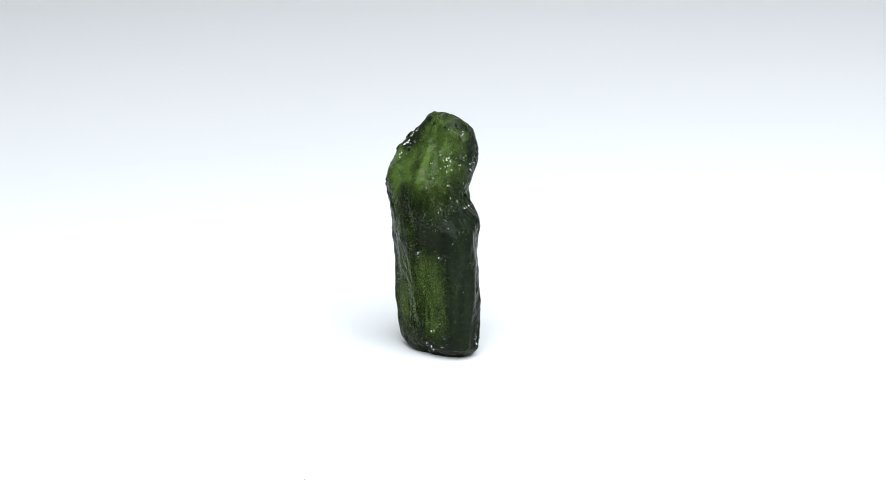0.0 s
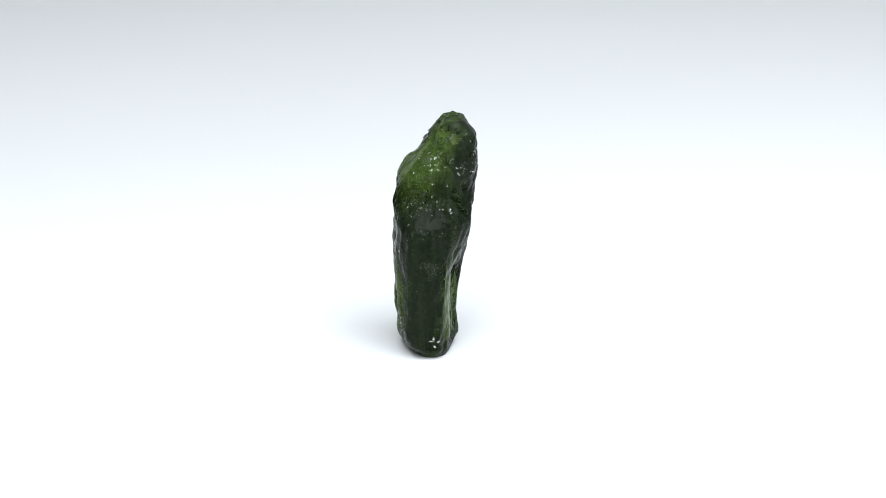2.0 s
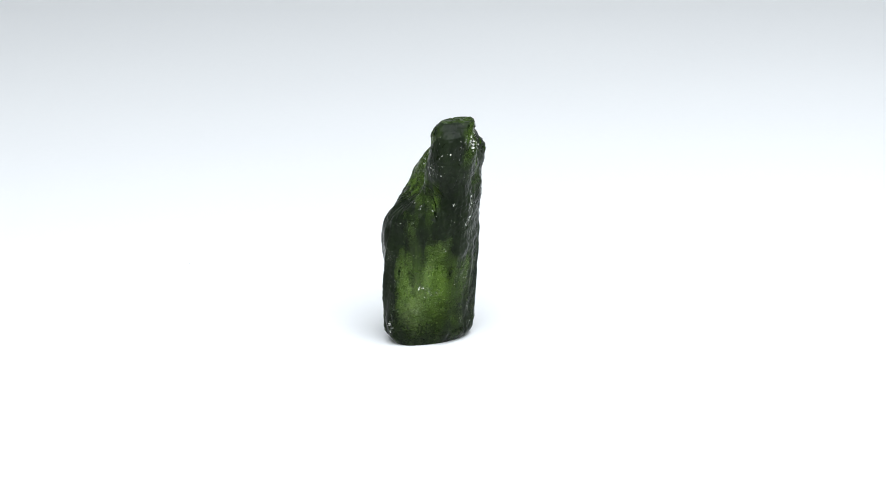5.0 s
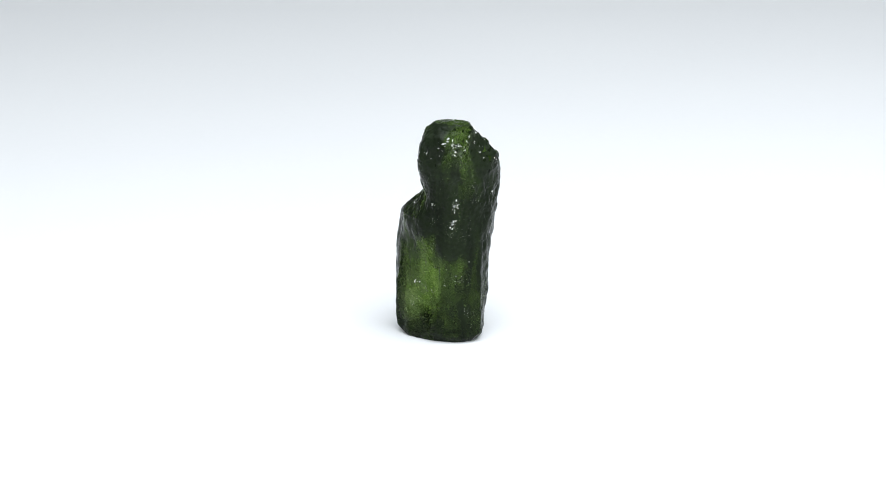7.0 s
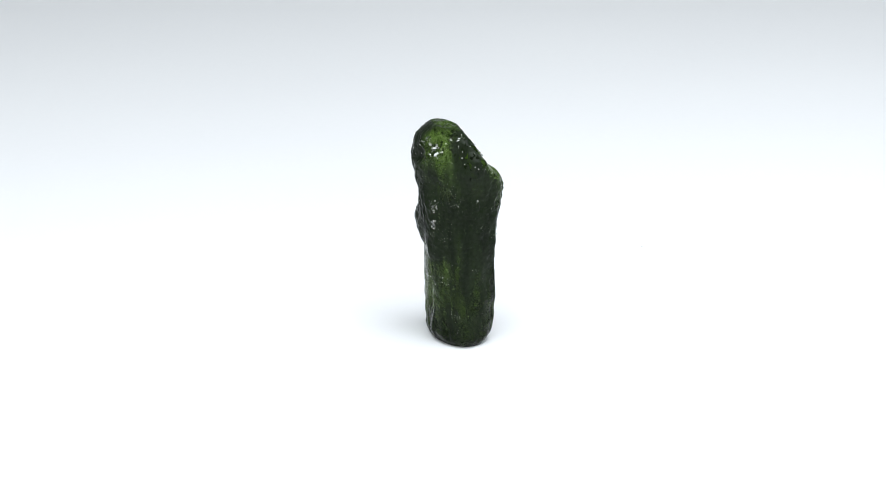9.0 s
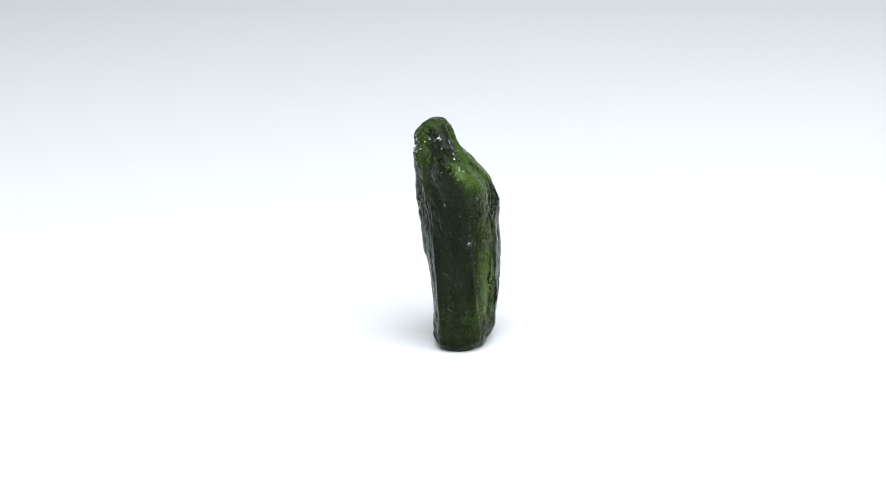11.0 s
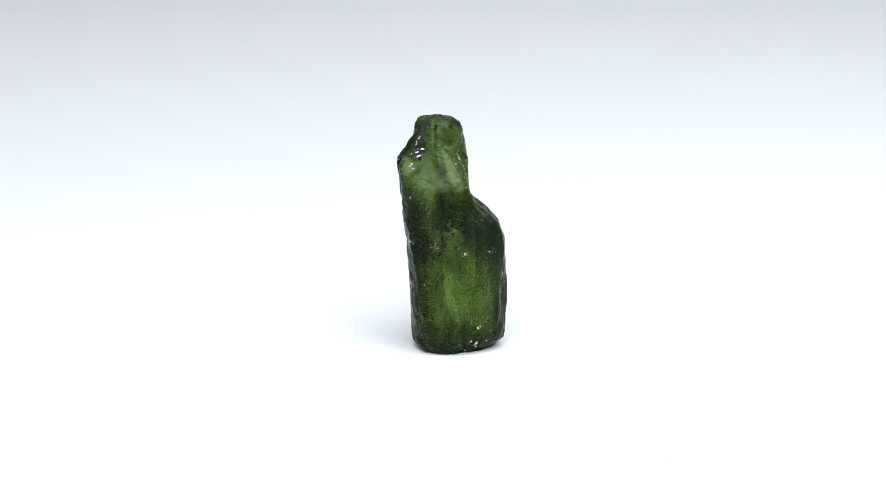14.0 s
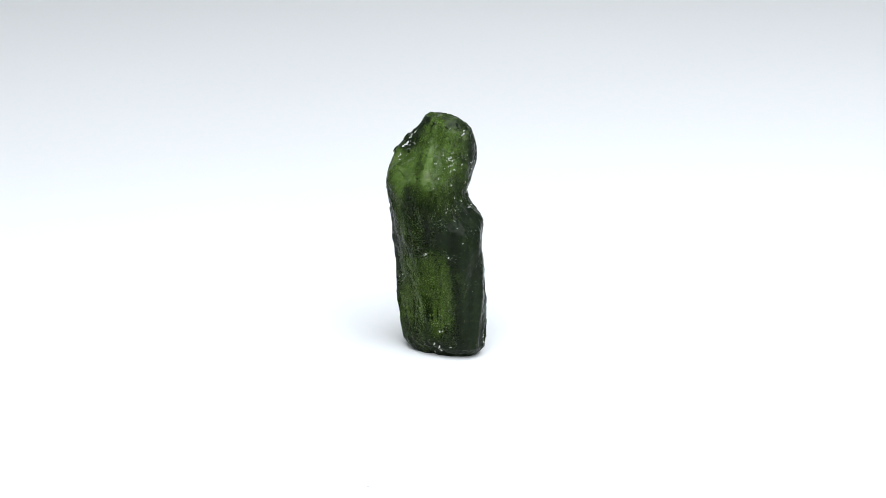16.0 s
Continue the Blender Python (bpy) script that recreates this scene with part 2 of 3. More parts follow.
patch(-88, 26.9, 59, 2.6, 0.60)
patch(-150, 25.0, 20, 2.0, 0.70)
patch(-162, 24.5, 15, 1.9, 0.70)
patch(-172, 9.2, 7, 6.0, 0.60)
patch(-106, 8.4, 19, 4.5, 0.30)
patch(-69, 23.6, 32, 1.5, 0.30)
patch(-148, 9.0, 18, 6.5, 0.28)
patch(-148, 16.0, 14, 3.0, 0.30)
patch(-55, 12.4, 10, 8.3, -0.36)
patch(168, 27.5, 12, 0.8, -0.60)
patch(88, 30.0, 27, 0.6, -0.70)
patch(-7, 25.0, 7, 3.0, -0.50)
patch(-71, 11.0, 20, 8.3, -0.43)
patch(-56, 12.4, 17, 9.0, -0.50)
patch(-68, 21.9, 40, 2.3, 0.20)
patch(48, 6.2, 11, 4.5, 0.35)
patch(-54, 10.3, 11, 6.8, -0.36)
patch(10, 8.6, 30, 4.5, 0.20)
patch(-7, 28.7, 20, 2.3, -0.50)
patch(22, 8.6, 45, 4.5, 0.36)
patch(-87, 21.0, 18, 2.3, 0.20)
patch(22, 24.5, 15, 4.5, -0.40)
patch(-47, 13.4, 7, 3.8, -0.40)
patch(10, 9.2, 30, 5.3, 0.25)
patch(110, 14.7, 8, 6.8, 0.30)
patch(45, 22.4, 27, 6.8, -0.50)
patch(90, 29.0, 15, 0.8, 0.80)
patch(-7, 5.0, 12, 2.3, 0.30)
patch(-8, 8.3, 17, 5.3, 0.08)
patch(75, 27.4, 14, 0.8, -0.80)
patch(85, 29.2, 21, 0.8, 0.80)
patch(77, 15.4, 37, 4.5, -0.25)
patch(-14, 6.8, 12, 5.0, 0.05)
patch(10, 8.0, 10, 5.5, 0.40)
patch(58, 9.0, 14, 5.0, -0.12)
patch(-68, 20.0, 30, 1.8, 0.42)
patch(22, 9.0, 16, 3.5, 0.22)
patch(75, 28.7, 20, 1.5, 0.70)
patch(52, 24.5, 17, 2.3, 0.30)
patch(119, 17.1, 34, 6.8, -0.50)
patch(110, 7.0, 22, 3.0, -0.05)
patch(62, 27.8, 33, 2.4, 0.70)
patch(149, 21.1, 18, 3.0, -0.30)
patch(83, 26.3, 9, 3.8, 0.50)
patch(142, 19.4, 19, 8.3, -0.60)
patch(-164, 11.1, 17, 6.0, 0.30)
patch(-140, 22.0, 16, 1.0, -0.20)
patch(-159, 27.2, 40, 3.0, 0.40)
patch(-131, 10.9, 21, 6.8, 0.32)
patch(-103, 4.0, 10, 1.1, 0.80)
patch(-134, 27.8, 57, 3.4, 0.50)
patch(-125, 10.0, 33, 4.5, 0.50)
patch(-165, 20.4, 24, 2.5, -0.05)
patch(141, 15.9, 5, 9.0, -0.40)
patch(-96, 27.9, 68, 3.0, 0.60)
patch(165, 25.7, 7, 0.9, 0.80)
patch(175, 7.3, 21, 4.5, 0.40)
patch(-89, 11.6, 12, 4.5, 0.40)
patch(-109, 6.5, 7, 3.0, 0.60)
patch(-142, 18.0, 18, 3.0, -0.18)
patch(-131, 23.4, 33, 0.9, 0.40)
patch(-168, 10.1, 23, 6.0, 0.40)
patch(-88, 6.1, 12, 3.0, 0.50)
patch(-65, 10.3, 5, 3.0, 0.60)
patch(-83, 16.6, 19, 2.3, -0.40)
patch(-98, 9.5, 9, 5.0, 0.35)
patch(-78, 9.0, 6, 5.0, 0.40)
patch(13, 29.6, 30, 0.9, -0.60)
patch(120, 26.0, 14, 2.0, -0.45)
patch(76, 28.4, 9, 1.0, 0.50)
patch(-158, 23.4, 12, 1.5, 0.40)
patch(40, 8.5, 16, 5.0, 0.35)
patch(150, 4.0, 12, 3.0, 0.25)
patch(-42, 29.3, 22, 0.7, -0.60)
patch(166, 26.7, 16, 1.1, -0.80)
patch(170, 29.5, 25, 0.7, -0.60)
patch(-119, 25.2, 14, 2.6, 0.35)
patch(-135, 26.6, 16, 2.0, 0.25)
patch(-166, 17.5, 14, 5.0, 0.22)
patch(-98, 12.5, 9, 4.0, 0.25)
patch(120, 19.5, 9, 5.0, 0.28)
patch(-120, 23.5, 28, 4.0, 0.30)
patch(-75, 22.8, 24, 2.8, 0.30)
patch(-6, 10.5, 11, 4.0, -0.25)
patch(178, 9.0, 12, 5.0, 0.25)
patch(-150, 10.0, 18, 5.0, -0.20)
patch(-60, 27.0, 22, 1.8, 0.25)
patch(2, 19.6, 8, 2.2, 0.40)
patch(72, 22.5, 16, 3.0, -0.22)
patch(128, 25.6, 15, 2.4, -0.35)
patch(-165, 20.5, 15, 5.0, 0.35)
patch(-150, 24.5, 12, 3.0, 0.25)


def clarity_glow_at(z, a):
    c = np.full_like(z, 0.33)
    for pa, pz, wa, wz, k in PATCHES:
        da = (a - pa + math.pi) % (2 * math.pi) - math.pi
        c = c + k * (0.65 if pz < 19 else 0.85) * np.exp(-((da / wa) ** 2 + ((z - pz) / wz) ** 2))
    return np.clip(c, 0.02, 0.98)


DENTS = []


def dent(angle, height, wide, tall, amount):
    """A lobe (+) or groove (-) of the skin: degrees and millimetres."""
    DENTS.append((math.radians(angle), height, math.radians(wide), tall, amount))


dent(-25, 18.7, 15, 0.9, 0.50)
dent(-20, 20.6, 18, 0.8, -0.35)
dent(-100, 25.5, 18, 0.8, 0.25)
dent(-100, 26.8, 18, 0.7, -0.40)
dent(-168, 23.5, 15, 0.9, 0.25)
dent(-168, 25.2, 15, 0.8, -0.30)
dent(-60, 11.5, 6, 6.0, -0.20)
dent(-112, 7.0, 4, 2.0, -0.18)
dent(-62, 15.6, 10, 1.8, 0.35)
dent(-17, 26.3, 12, 1.8, 0.28)
dent(-4, 8.5, 12, 4.0, 0.18)
dent(96, 22.5, 12, 1.8, 0.15)
dent(-34, 26.2, 13, 2.2, 0.48)
dent(142, 26.2, 10, 1.4, 0.22)
dent(-42, 17.6, 10, 1.1, 0.25)
dent(-28, 25.5, 15, 3.2, 0.22)
dent(-36, 18.6, 12, 1.8, 0.14)
dent(-150, 26.8, 22, 1.6, 0.14)


SCOOPS = []


def scoop(angle, height, wide, tall, deep, tilt=0.0):
    """A shell-shaped scar with a crisp rim: degrees, then half width, half height and depth in millimetres."""
    SCOOPS.append((math.radians(angle), height, wide, tall, deep, math.radians(tilt)))


# broken faces of the head
scoop(-56, 25.0, 1.9, 1.7, 0.28)
scoop(-158, 24.4, 1.2, 1.5, 0.22)
scoop(168, 26.6, 1.6, 1.0, 0.28, 20)
scoop(-44, 26.9, 1.6, 1.2, 0.28)
scoop(-119, 25.3, 1.5, 2.0, 0.20)
scoop(171, 25.0, 1.1, 1.1, 0.30)
scoop(-137, 23.8, 2.4, 1.1, 0.16)
scoop(-29, 26.9, 1.0, 2.0, 0.20)
scoop(31, 26.1, 1.4, 1.5, 0.28)
scoop(67, 27.3, 1.3, 0.9, 0.34, 25)
scoop(14, 26.6, 0.7, 1.2, 0.25)
scoop(132, 26.7, 1.5, 1.2, 0.20)
scoop(150, 28.4, 1.3, 0.9, 0.22, -30)
scoop(-44, 24.2, 1.0, 1.4, 0.16, 20)
scoop(-90, 21.4, 1.1, 2.2, 0.16)
scoop(-24, 19.0, 1.1, 1.2, 0.42)
scoop(90, 28.6, 1.6, 0.8, 0.22)
# slanting grooves over the shelf
scoop(2, 18.6, 0.40, 1.3, 0.51, 40)
scoop(5, 21.5, 0.30, 1.2, 0.44, 45)
scoop(-5, 19.9, 0.35, 1.4, 0.48, 42)
# upright cracks at the foot of the broken face
for turn in (-168, -152, -144, -136, -122, -112, -102, -90, -79, -66, -60, -51):
    scoop(turn, 20.4 + 0.9 * math.sin(turn * 0.9), 0.20, 1.2 + 0.3 * math.sin(turn), 0.26)
# chips along the base and the lower edges
scoop(-114, 1.7, 0.7, 0.8, 0.24)
scoop(-99, 1.3, 0.5, 0.5, 0.18)
scoop(-31, 3.3, 0.45, 1.3, 0.22)
scoop(-97, 4.1, 0.8, 1.4, 0.20)
scoop(-64, 9.3, 0.6, 1.0, 0.15)
scoop(-32, 8.6, 0.7, 0.9, 0.20)
scoop(-20, 11.0, 0.6, 0.8, 0.16)
scoop(103, 4.6, 0.3, 0.9, 0.15)
scoop(-102, 6.2, 0.2, 1.8, 0.14)
scoop(-105, 12.4, 0.16, 1.4, 0.12)
scoop(-140, 1.2, 0.8, 0.6, 0.16)


def small_scars(count=520):
    """Small pits and nicks all over the skin, closer on the head and along the base."""
    rng = random.Random(77)
    for _ in range(count):
        height = rng.choice((rng.uniform(0.4, 29.6), rng.uniform(0.4, 29.6), rng.uniform(17.0, 29.6), rng.uniform(0.4, 2.2)))
        size = rng.choice((0.16, 0.20, 0.28, 0.40, 0.60))
        scoop(rng.uniform(-180, 180), height, size * rng.uniform(0.6, 1.1), size * rng.uniform(0.8, 2.0),
              size * rng.uniform(0.10, 0.26), rng.uniform(-25, 25))


small_scars()


def scarred(zz, aa, rr):
    """Depth of the scars over the whole skin."""
    deep = np.zeros_like(zz)
    for a0, z0, wide, tall, d, tilt in SCOOPS:
        reach = max(wide, tall)
        rows = np.where(np.abs(zz[:, 0] - z0) < reach)[0]
        if not len(rows):
            continue
        band = slice(rows[0], rows[-1] + 1)
        off = ((aa[band] - a0 + math.pi) % (2 * math.pi) - math.pi) * rr[band]
        up = zz[band] - z0
        u = off * math.cos(tilt) + up * math.sin(tilt)
        v = up * math.cos(tilt) - off * math.sin(tilt)
        deep[band] = np.maximum(deep[band], d * (1.0 - (u / wide) ** 2 - (v / tall) ** 2))
    return deep


def softened(field, up=30, round_=19, times=2):
    """A broad average of a field over the skin."""
    for _ in range(times):
        pad = np.pad(field, ((up, up), (0, 0)), mode="edge")
        field = sum(pad[k:k + field.shape[0]] for k in range(2 * up + 1)) / (2 * up + 1)
        field = sum(np.roll(field, k, axis=1) for k in range(-round_, round_ + 1)) / (2 * round_ + 1)
    return field


def stone_body(rows=410, cols=380):
    heights = np.linspace(GROUND, 30.0, rows)
    angles = np.arange(cols) * 2 * math.pi / cols
    zz, aa = np.meshgrid(heights, angles, indexing="ij")
    rr = faceted(zz, aa)
    cx, cy = axis(zz)
    clear = clarity_glow_at(zz, aa)
    for i in range(rows):
        for j in range(cols):
            rr[i, j] += relief(float(zz[i, j]), float(aa[i, j]), float(rr[i, j]))
    # take out the broad part of faces and relief, so that the stone keeps its girth
    rr -= softened(rr - radius(zz, aa))
    for da, dz, wa, wz, k in DENTS:
        off = (aa - da + math.pi) % (2 * math.pi) - math.pi
        rr += k * np.exp(-((off / wa) ** 2 + ((zz - dz) / wz) ** 2))
    scars = scarred(zz, aa, rr)
    rr -= scars - softened(scars) - 0.05
    verts = []
    for i in range(rows):
        for j in range(cols):
            z, a, r = float(zz[i, j]), float(aa[i, j]), float(rr[i, j])
            verts.append(((float(cx[i, j]) + r * math.cos(a)) * MM, (float(cy[i, j]) + r * math.sin(a)) * MM, z * MM))
    faces = [(i * cols + j, i * cols + (j + 1) % cols, (i + 1) * cols + (j + 1) % cols, (i + 1) * cols + j)
             for i in range(rows - 1) for j in range(cols)]
    faces.append(tuple(range(cols - 1, -1, -1)))
    # the broken top face, uneven and a little sunk
    rim = np.array(verts[-cols:])
    mid = rim.mean(axis=0)
    base = (rows - 1) * cols
    rings = 14
    for k in range(1, rings):
        for x, y, z in mid + (rim - mid) * (1.0 - k / rings):
            p = Vector((x, y, z)) / MM
            dz = noise.noise(p * 0.9) * 0.28 + noise.noise(p * 2.3) * 0.12
            verts.append((x, y, z + (dz * min(1.0, k / 3) + 0.18 * math.sin(k / rings * 1.6)) * MM))
        for j in range(cols):
            a, c = base + (k - 1) * cols, base + k * cols
            faces.append((a + j, a + (j + 1) % cols, c + (j + 1) % cols, c + j))
    faces.append(tuple(base + (rings - 1) * cols + j for j in range(cols)))
    clear = np.concatenate([clear.ravel(), np.full((rings - 1) * cols, 0.50)])
    me = mesh_of("body", verts, faces, CRYSTAL)
    me.attributes.new("clarity_glow", "FLOAT", "POINT").data.foreach_set("value", clear)
    # milky faces, some of them lightened in place of a glancing sheen
    milk_sheen = np.zeros_like(zz)
    for ma, mz, wa, wz, k in ((-2, 8.0, 20, 5.5, 0.95), (-118, 25.0, 9, 2.2, 0.8), (-160, 20.0, 12, 5.5, 0.6), (-172, 7.5, 8, 5.0, 0.45), (-92, 8.5, 13, 5.0, 0.4), (-137, 23.3, 16, 0.8, 0.35),
                              (-58, 24.8, 16, 1.3, 0.35), (-29, 26.9, 6, 2.0, 0.6), (-16, 14.0, 8, 3.5, 0.5), (171, 25.0, 8, 0.9, 0.8), (100, 4.4, 6, 1.2, 0.5)):
        off = (aa - math.radians(ma) + math.pi) % (2 * math.pi) - math.pi
        milk_sheen += k * np.exp(-((off / math.radians(wa)) ** 4 + ((zz - mz) / wz) ** 4))
    milk_sheen = np.concatenate([milk_sheen.ravel(), np.zeros((rings - 1) * cols)])
    me.attributes.new("milk_sheen", "FLOAT", "POINT").data.foreach_set("value", milk_sheen)
    tip = [min(1.0, max(0.0, (v[2] / MM - 20.0) / 3.0)) for v in verts]
    me.attributes.new("tip", "FLOAT", "POINT").data.foreach_set("value", tip)
    grid = np.array(verts[:rows * cols]).reshape(rows, cols, 3)
    return me, grid


BODY, SKIN = stone_body()


def on_stone(angle, z):
    """The place on the stone's surface and its outward direction, in metres."""
    rows, cols = SKIN.shape[:2]
    i = min(max(int(round((z - GROUND) / (30.0 - GROUND) * (rows - 1))), 2), rows - 3)
    j = int(round(angle / (2 * math.pi) * cols)) % cols
    across = Vector(SKIN[i, (j + 3) % cols] - SKIN[i, j - 3])
    along = Vector(SKIN[i + 2, j] - SKIN[i - 2, j])
    return Vector(SKIN[i, j]), across.cross(along).normalized()


stone = tagged(new("rough_gemstone"), "upright rough dark green crystal standing on white paper", "gemstone")
body = new("body", BODY)
body.parent = stone


def chip_mesh(seed, long):
    """A broken flake: a few flat angular splinters side by side, one unit across."""
    rng = random.Random(seed)
    bm = bmesh.new()
    for k in range(rng.choice((5, 7, 9))):
        size = rng.uniform(0.10, 0.24)
        at = Vector((rng.gauss(0, 0.26), rng.gauss(0, 0.26) * long, rng.uniform(-0.05, 0.05)))
        turn = Euler((rng.uniform(-0.7, 0.7), rng.uniform(-0.7, 0.7), rng.uniform(0, 3.1))).to_matrix()
        tall = rng.uniform(1.0, 2.4)
        for v in bmesh.ops.create_icosphere(bm, subdivisions=1, radius=size)["verts"]:
            v.co *= rng.uniform(0.5, 1.2)
            v.co.z *= 0.35
            v.co.y *= tall
            v.co = turn @ v.co + at
    me = bpy.data.meshes.new("mineral_flake_glint")
    bm.to_mesh(me)
    bm.free()
    me.materials.append(FLAKE_GLINT)
    return me


CHIPS = [chip_mesh(k, 1.0 + 0.4 * (k % 3)) for k in range(9)]
FLAKES = []


def flake(angle, height, size):
    """A pale flake on the stone, or a glint painted as one: degrees and millimetres."""
    k = len(FLAKES)
    rng = random.Random(100 + k)
    p, out = on_stone(math.radians(angle), height)
    ob = new("mineral_flake_glint", CHIPS[k % 9])
    ob.parent = stone
    up = out.to_track_quat("Z", "Y").to_matrix().to_4x4()
    tilt = pose(0, 0, 0, rng.uniform(-30, 30), rng.uniform(-30, 30), rng.uniform(-90, 90))
    ob.matrix_local = Matrix.Translation(p - out * size * 0.08 * MM) @ up @ tilt @ Matrix.Scale(size * 0.95 * MM, 4)
    ob["label"] = "pale fleck for mineral flakes and painted glints"
    FLAKES.append(ob)


flake(-74, 16.1, 0.18)
flake(-115, 2.0, 0.51)
flake(-95, 1.3, 0.29)
flake(-32, 2.8, 0.58)
flake(-53, 29.0, 0.44)
flake(-101, 25.1, 0.36)
flake(-83, 24.5, 0.22)
flake(-63, 8.0, 0.22)
flake(-84, 26.0, 0.36)
flake(-105, 22.6, 0.18)
flake(-36, 24.5, 0.29)
flake(-78, 17.8, 0.22)
flake(-68, 16.6, 0.18)
flake(-82, 2.1, 0.44)
flake(3, 26.1, 0.29)
flake(3, 23.9, 0.29)
flake(10, 18.3, 0.29)
flake(0, 27.8, 0.22)
flake(-64, 25.4, 0.44)
flake(-68, 23.9, 0.36)
flake(-19, 24.4, 0.36)
flake(-20, 19.0, 0.36)
flake(-95, 20.6, 0.36)
flake(32, 28.0, 0.29)
flake(-13, 23.5, 0.44)
flake(33, 19.9, 0.36)
flake(76, 19.5, 0.51)
flake(71, 17.6, 0.44)
flake(66, 16.5, 0.51)
flake(83, 27.1, 0.58)
flake(77, 26.2, 0.29)
flake(37, 26.3, 0.22)
flake(17, 26.7, 0.44)
flake(-1, 8.2, 0.58)
flake(81, 9.6, 0.51)
flake(155, 24.8, 0.22)
flake(95, 27.9, 0.29)
flake(141, 20.5, 0.44)
flake(56, 28.3, 0.44)
flake(99, 11.8, 0.29)
flake(104, 2.7, 0.36)
flake(140, 28.8, 0.44)
flake(148, 27.6, 0.29)
flake(70, 27.6, 0.80)
flake(162, 24.2, 0.36)
flake(110, 28.4, 0.44)
flake(153, 25.6, 0.36)
flake(165, 15.5, 0.44)
flake(-161, 15.1, 0.36)
flake(173, 10.0, 0.29)
flake(150, 5.9, 0.22)
flake(-179, 21.7, 0.29)
flake(-169, 21.0, 0.29)
flake(-132, 21.1, 0.29)
flake(168, 28.1, 0.36)
flake(168, 26.4, 0.36)
flake(176, 15.1, 0.58)
flake(-133, 0.7, 0.44)
flake(-87, 14.2, 0.66)
flake(-58, 20.6, 0.50)
flake(169, 27.7, 0.50)
flake(167, 28.3, 0.30)
flake(72, 19.0, 0.60)
flake(60, 27.6, 0.55)
flake(72, 20.2, 0.40)
flake(-66, 22.0, 0.60)
flake(-72, 19.6, 0.35)
flake(-52, 18.9, 0.40)
flake(-47, 20.1, 0.30)
flake(-80, 18.7, 0.45)
flake(-88, 19.6, 0.30)
flake(-60, 24.6, 0.75)
flake(-50, 26.0, 0.40)
flake(-38, 19.4, 0.50)
flake(-30, 22.3, 0.35)
flake(-120, 13.9, 0.58)
flake(-113, 26.4, 0.22)
flake(-51, 23.9, 0.44)
flake(-97, 23.6, 0.36)
flake(-143, 1.8, 0.29)
flake(174, 24.9, 0.51)
flake(62, 27.1, 0.95)
flake(73, 27.2, 0.90)
flake(66, 26.6, 0.60)
flake(14, 26.6, 0.60)
flake(144, 24.9, 0.55)
flake(170, 25.2, 0.90)
flake(-108, 1.6, 0.80)
flake(-98, 1.2, 0.60)
flake(-31, 3.2, 0.80)
flake(-30, 2.2, 0.50)
flake(-97, 3.9, 0.60)
flake(-106, 1.9, 0.70)
flake(-55, 25.9, 0.60)
flake(-72, 25.6, 0.55)
flake(-23, 19.3, 0.60)
flake(36, 19.8, 0.45)


def facet_mesh(seed):
    """A flat broken face with a bevelled, uneven rim, one unit across."""
    rng = random.Random(40 + seed)
    n = rng.choice((5, 6, 7))
    tall = rng.uniform(1.0, 2.2)
    turn = [2 * math.pi * (k + rng.uniform(-0.3, 0.3)) / n for k in range(n)]
    far = [rng.uniform(0.6, 1.1) for _ in range(n)]
    slope = rng.uniform(-0.10, 0.10)
    verts = [(0.5 * f * math.cos(a), 0.5 * f * math.sin(a) * tall, -0.16) for a, f in zip(turn, far)]
    verts += [(0.40 * f * math.cos(a), 0.40 * f * math.sin(a) * tall, 0.02 + slope * f * math.cos(a)) for a, f in zip(turn, far)]
    faces = [(k, (k + 1) % n, n + (k + 1) % n, n + k) for k in range(n)]
    faces += [tuple(range(n, 2 * n)), tuple(range(n - 1, -1, -1))]
    return mesh_of("broken_facet", verts, faces, FACET, smooth=False)


FACETS = [facet_mesh(k) for k in range(8)]


def broken_facets(zones):
    """Small glassy broken faces: zones of (angle, height, spread in degrees, spread in millimetres, count)."""
    rng = random.Random(21)
    for angle, height, wide, tall, count in zones:
        for _ in range(count):
            a = math.radians(angle + rng.uniform(-wide, wide))
            z = min(max(height + rng.uniform(-tall, tall), 0.7), 29.5)
            p, out = on_stone(a, z)
            size = rng.uniform(0.35, 1.0) * MM
            ob = new("broken_facet", FACETS[rng.randrange(8)])
            ob.parent = body
            up = out.to_track_quat("Z", "Y").to_matrix().to_4x4()
            tilt = pose(0, 0, 0, rng.uniform(-9, 9), rng.uniform(-9, 9), rng.uniform(-30, 30))
            ob.matrix_local = Matrix.Translation(p - out * size * 0.05) @ up @ tilt @ Matrix.Scale(size, 4)


broken_facets([(166, 26.8, 14, 1.2, 13), (-6, 26.2, 13, 2.2, 12), (150, 25.0, 16, 1.6, 6), (75, 27.4, 25, 1.0, 6),
               (31, 26.4, 15, 1.4, 9), (130, 26.5, 15, 1.3, 11), (-45, 29.1, 28, 0.3, 7), (100, 29.2, 40, 0.3, 9),
               (-170, 29.2, 25, 0.3, 6), (-90, 1.4, 50, 0.6, 6)])


